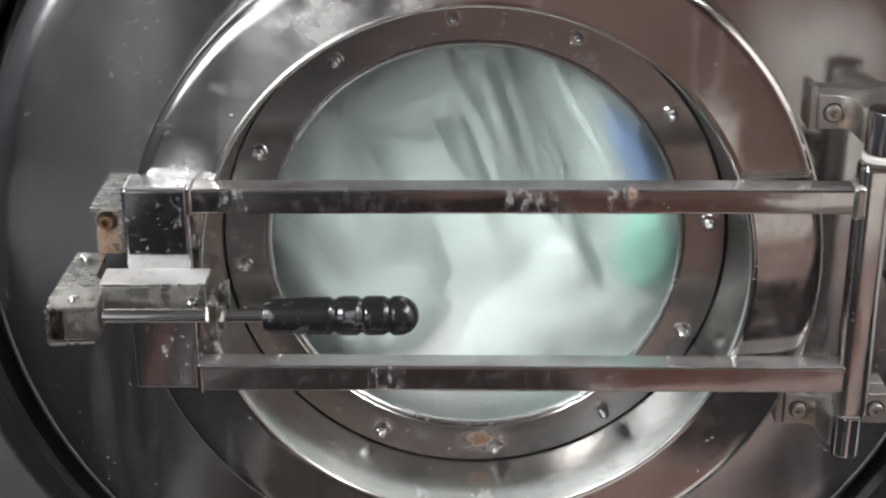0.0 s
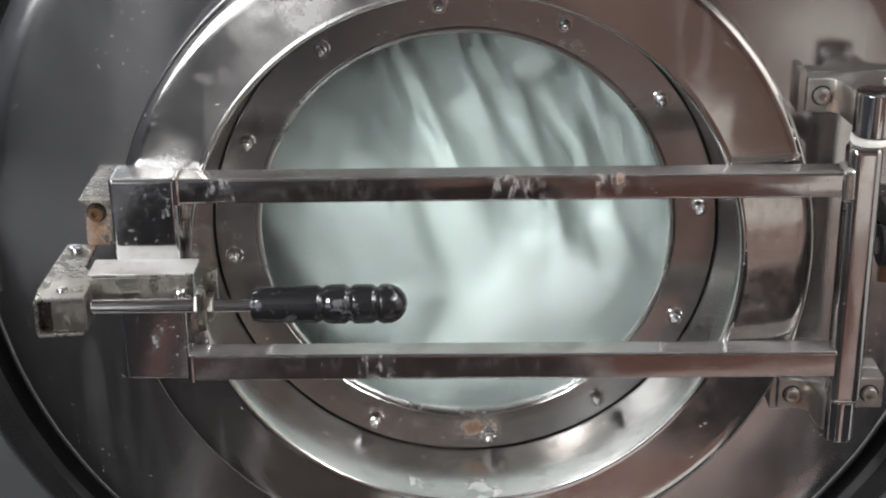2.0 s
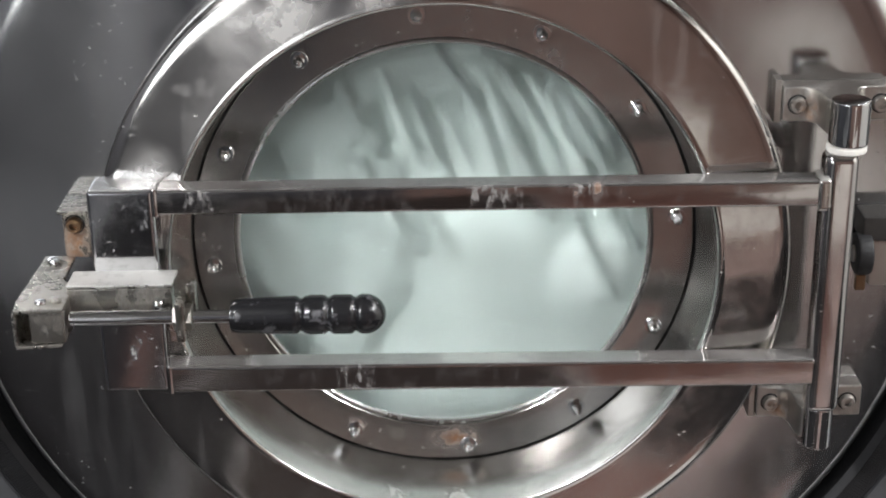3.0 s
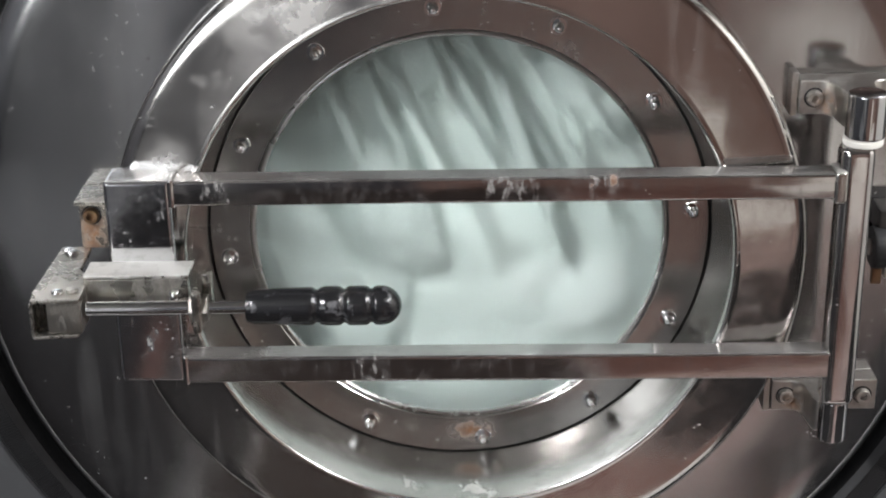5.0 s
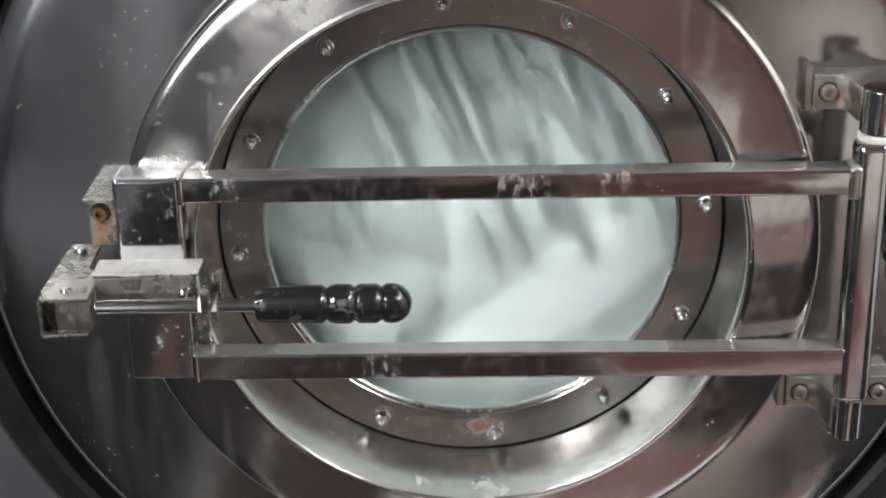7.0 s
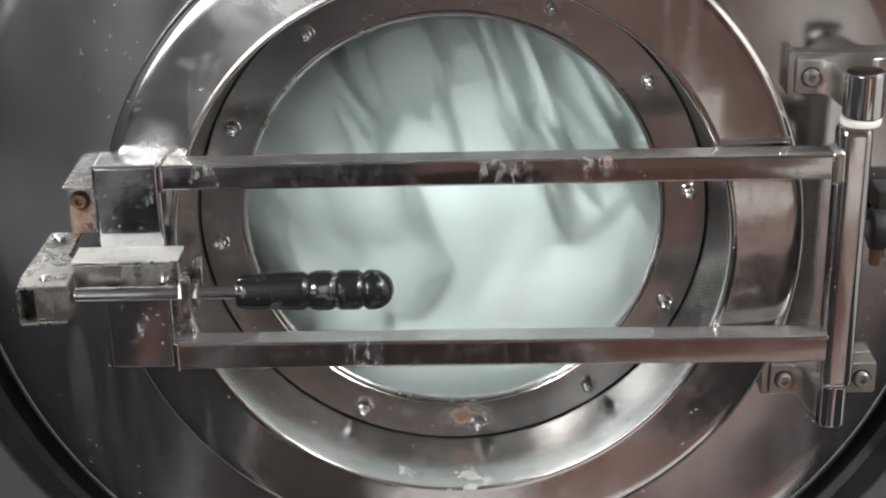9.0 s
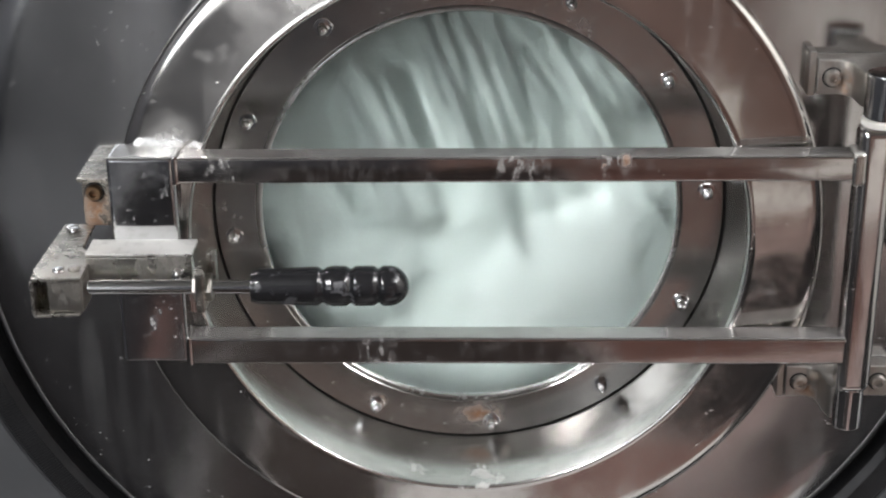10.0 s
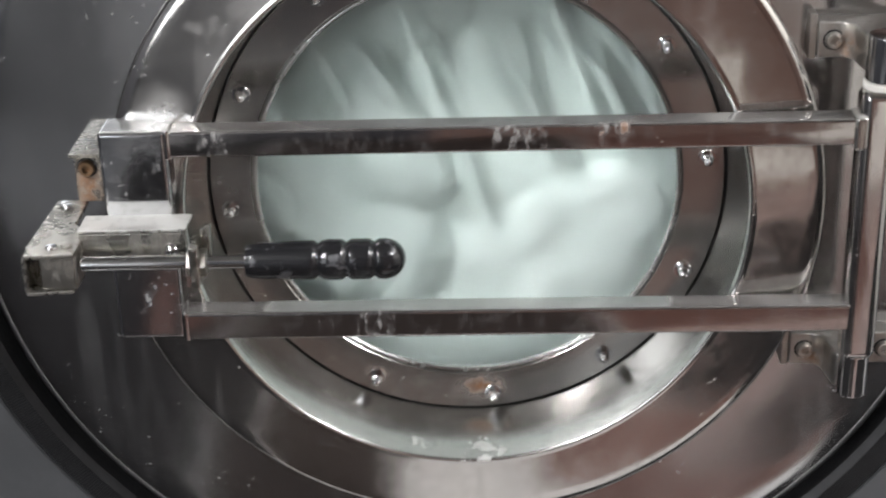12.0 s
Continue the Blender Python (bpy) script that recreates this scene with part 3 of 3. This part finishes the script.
part("end_block", box(-0.3625, -0.3320, -0.1675, -0.137, 1.1770, 1.2072, 0.002), M_DIRTY, latch, "dirty steel block in the channel")
for rx, ry in ((-0.360, -0.060), (-0.356, -0.066), (-0.350, -0.155), (-0.338, -0.150)):
    part("rivet", rod(rx - 0.003, ry - 0.003, 0, 0.0055, 1.2112, 1.2147, n=20), M_CHROME if rx < -0.345 else M_LATCH, latch)
part("rod", rod(0, -0.155, 1.1955, 0.0064, -0.330, -0.180, "X"), M_CHROME, latch, "bright round steel rod")
collar = box(-0.2345, -0.2265, -0.170, -0.140, 1.177, 1.215, 0.0018)
box(-0.2265, -0.2185, -0.150, -0.138, 1.190, 1.225, 0.0015, bm=collar)
part("collar", collar, M_LATCH, latch, "stained steel collar on the rod")
part("nut", lathe([(0, -0.238), (0.0115, -0.238), (0.0125, -0.236), (0.0125, -0.2215), (0, -0.2215)], 6, False, "X", (0, -0.155, 1.1955)), M_DIRTY, latch)


def grip():
    """A moulded handle with a plain shank, three finger grooves and a domed end."""
    pts, L, x0 = [(0, 0.0)], 0.1365, -0.1880
    pts += [(0.0125, 0.0), (0.0138, 0.0008), (0.0142, 0.003)]
    necks = (0.455, 0.632, 0.806)
    for i in range(4, 96):
        u = i / 100
        r = 0.0152 + 0.0017 * min(u / 0.4, 1)
        if u > 0.5:
            r = 0.0175
        for c in necks:
            r -= 0.0026 * math.exp(-((u - c) / 0.019) ** 2)
        if u > 0.87:
            w = (u - 0.87) / 0.13
            r *= math.sqrt(max(0.0, 1 - w * w))
        pts.append((r, u * L))
    for w in (0.75, 0.82, 0.88, 0.93, 0.965, 0.985, 0.996):
        pts.append((0.0175 * math.sqrt(1 - w * w), (0.87 + 0.13 * w) * L))
    pts.append((0, L))
    return lathe([(r, h + x0) for r, h in pts], 40, False, "X", (0, -0.155, 1.1955))


part("grip", grip(), M_BLACK, latch, "scuffed black plastic grip with finger grooves")

# ---- hinge brackets and switch ----


def hinge_bracket(z0, z1, depth, shift, label, cap):
    """A low bracket on the tub front that swells forward round the pivot."""
    hb = thing("hinge_bracket", (0.355, -0.0152, z0), label, "hinge", "hinge brackets")
    half = [(0.311, -0.0152), (0.311, -depth), (0.331, -depth), (0.336, -depth - 0.003), (0.340, -depth - 0.010), (0.343, -0.072), (0.346, -0.080)]
    outline = half + [(0.716 - x, y) for x, y in reversed(half[2:])] + [(0.414, -depth), (0.414, -0.0152)]
    outline = [(x + shift, y) for x, y in outline]
    part("bracket_body", slab(outline, z0, z1, 0.0022), M_BRACKET, hb)
    part("backing_plate", box(0.304 + shift, 0.3105 + shift, -depth + 0.004, -0.0152, z0 - 0.002, z1 + 0.006, 0.001), M_BRACKET, hb)
    for x in (0.3245, 0.4000):
        socket_screw("screw", x + shift, -depth, (z0 + z1) / 2, hb)
    if cap:
        part("pivot_cap", rod(0.3585, -0.093, 0, 0.0175, 1.3247, 1.3655, bevel=0.002), M_CHROME, hb, "chrome pivot cap")


hinge_bracket(1.327, 1.360, 0.037, 0.0, "cast steel hinge bracket with a chrome cap, rust-marked", True)
hinge_bracket(1.021, 1.054, 0.037, -0.006, "cast steel hinge bracket with two socket screws", False)
switch = thing("door_switch", (0.405, -0.0152, 1.16), "small dark door switch beside the hinge", "switch")
part("body", box(0.391, 0.450, -0.050, -0.0152, 1.212, 1.237, 0.003), M_SWITCH, switch, "dark plastic switch housing")
part("mounting_block", box(0.401, 0.450, -0.046, -0.0152, 1.165, 1.2115, 0.003), M_BRACKET, switch, "plain steel mounting block")
knob = part("roller", rod(0, -0.046, 1.199, 0.0205, 0.386, 0.4005, "X", 32, 0.003), M_RUBBER, switch, "round black rubber roller")
part("roller_hub", rod(0, -0.046, 1.199, 0.008, 0.3835, 0.3862, "X", 20, 0.0008), M_BRACKET, knob)
part("lever", box(0.3885, 0.3980, -0.050, -0.042, 1.162, 1.1785, 0.0015), M_RUSTED, switch, "short rusted lever")


# ---- the wash load ----
AXIS = (0.0, 1.165)
WASH = []


def garment(angle, dist, depth, sx, sy, sz, material, label, seed, turn=0.0, relief=1.0):
    """A crumpled wet cloth at an angle and distance from the drum's axis; its own origin lies on the axis."""
    bm = bmesh.new()
    bmesh.ops.create_icosphere(bm, subdivisions=5, radius=1.0)
    off = Vector((seed * 3.1, seed * 1.7, seed * 5.3))
    for v in bm.verts:
        d = v.co.normalized()
        q = Vector((d.x * 1.6, d.y * 1.2, d.z * 3.4)) + off
        fold = 1 - abs(noise.noise(q)) * 1.6
        r = 1 + relief * (0.16 * noise.noise(d * 1.3 + off) + 0.13 * (fold - 0.6) + 0.04 * noise.noise(q * 3.1))
        v.co = Vector((d.x * sx, d.y * sy, d.z * sz)) * r
    a = radians(angle)
    bmesh.ops.transform(bm, verts=bm.verts, matrix=Matrix.Translation((dist * math.cos(a), 0, dist * math.sin(a))) @ Matrix.Rotation(radians(turn) - a, 4, "Y"))
    ob = part("garment", bm, material, None, at=(0, 0, 0))
    tagged(ob, label, "clothes", "clothes in the drum")
    ob.location = (AXIS[0], depth, AXIS[1])
    WASH.append((ob, depth, seed))
    return ob


PALE = "crumpled pale wet cloth tumbling behind the glass"
GREY = "grey-green wet cloth at the back of the drum"
garment(0, 0.0, 0.130, 0.290, 0.055, 0.290, M_CLOTH, PALE, 1, relief=0.22)
for k in range(6):
    garment(60 * k + 12, 0.10 + 0.012 * (k % 2), 0.108 + 0.005 * (k % 3), 0.11, 0.035, 0.12, M_CREAM if k == 4 else M_CLOTH,
            "crumpled cream wet cloth tumbling behind the glass" if k == 4 else PALE, 2 + k, 8 * k, relief=0.4)
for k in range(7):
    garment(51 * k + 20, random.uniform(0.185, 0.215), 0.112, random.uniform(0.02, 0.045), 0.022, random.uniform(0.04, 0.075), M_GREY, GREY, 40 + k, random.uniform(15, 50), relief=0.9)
blue = garment(0, 0.0, 0.0, 0.014, 0.014, 0.052, M_BLUE, "blue wet cloth sinking into the wash", 31)
green = garment(0, 0.0, 0.0, 0.028, 0.018, 0.045, M_GREEN, "green wet cloth sinking into the wash", 32)
del WASH[-2:]
# white cloths low on the glass stand in for light, grey ones beside and above them for shade
SLUMP = []
LIT_PATCHES = ((0.070, 1.100, 0.140, 0.060), (0.105, 1.095, 0.070, 0.052), (0.060, 1.070, 0.078, 0.042), (0.135, 1.125, 0.052, 0.052), (0.085, 1.130, 0.055, 0.036), (0.120, 1.150, 0.045, 0.030))
SHADE_PATCHES = ((-0.075, 1.120, 0.050, 0.045), (-0.165, 1.190, 0.055, 0.100), (-0.120, 1.090, 0.060, 0.050), (-0.140, 1.290, 0.065, 0.060), (-0.085, 1.210, 0.045, 0.070), (-0.060, 1.350, 0.075, 0.040), (0.050, 1.372, 0.080, 0.034), (0.140, 1.330, 0.040, 0.050))
for k, (sx, sz, rx, rz) in enumerate(LIT_PATCHES + SHADE_PATCHES):
    is_lit = k < len(LIT_PATCHES)
    ob = garment(0, 0.0, 0.0, rx, 0.020, rz * (1.0 if is_lit else 1.2), M_LIT_CLOTH if is_lit else M_SHADE_CLOTH,
                 "white cloth standing in for the light low on the glass" if is_lit else "grey-green cloth standing in for shade behind the glass", 140 + k, relief=0.6 if is_lit else 1.1)
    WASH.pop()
    SLUMP.append((ob, sx, sz, 1.7 * k, 0.9 + 0.13 * k, 25 if is_lit else 8))
# thin strips that fall past the glass, added to draw the load's shaded fold streaks
FALL = []
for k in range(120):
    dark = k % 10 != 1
    ob = garment(0, 0.0, 0.0, random.uniform(0.002, 0.0065), 0.006, random.uniform(0.04, 0.10), (M_GREY, M_SHADE_CLOTH, M_SHADE_CLOTH)[k % 3] if dark else M_CLOTH,
                 "grey-green strip added for the load's dark fold streaks" if dark else "paler strip added for the load's light fold streaks", 60 + k, relief=0.8)
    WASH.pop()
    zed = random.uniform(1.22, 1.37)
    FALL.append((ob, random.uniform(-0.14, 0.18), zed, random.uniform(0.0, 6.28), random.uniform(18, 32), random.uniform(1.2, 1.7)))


def motions():
    step, rate = 0.25, 232.0
    for ob, depth, seed in WASH:
        rows = []
        for i in range(int(12.0 / step) + 1):
            t = i * step
            wob = 0.010 * math.sin(2.1 * t + seed * 1.9)
            rows.append((t, pose(AXIS[0] + wob, depth + 0.006 * math.sin(3.3 * t + seed), AXIS[1] + 0.010 * math.sin(2.7 * t + seed * 0.7), 0, rate * t, 0)))
        walk(ob, rows)
    for ob, angle, dist, tilt in ((blue, 36.0, 0.190, -30.0), (green, 3.0, 0.172, 5.0)):
        rows = []
        for i in range(int(12.0 / step) + 1):
            t = i * step
            run = rate * t if ob is blue or t > 1 else 298.0 * t
            run += 66.0 if ob is green and t > 1 else 0.0
            a = radians(angle - run)
            deep = 0.046 if t == 0 or (ob is green and t == 1) else 0.30
            rows.append((t, pose(AXIS[0] + dist * math.cos(a), deep, AXIS[1] + dist * math.sin(a), 0, tilt + run, 0)))
        walk(ob, rows)
    for ob, x, z, phase, period, sway in SLUMP:
        rows = []
        for i in range(97):
            t = i * 0.125
            w = 2 * math.pi * t / period + phase
            rows.append((t, pose(x + 0.016 * math.cos(w), (0.092 if sway > 20 else 0.074) + 0.006 * math.sin(0.6 * w + phase), z + 0.020 * math.sin(w), 0, 0.4 * sway * math.sin(0.7 * w) - 30, 0)))
        walk(ob, rows)
    # each strip goes down before the load and up again behind it
    for ob, x, z, phase, lean, period in FALL:
        rows = []
        for i in range(97):
            t = i * 0.125
            w = 2 * math.pi * t / period + phase
            u = 0.085 * math.cos(w)
            rows.append((t, pose(x - u * math.sin(radians(lean)), 0.115 - 0.068 * math.sin(w), z + u * math.cos(radians(lean)), 0, -lean, 0)))
        walk(ob, rows)


motions()
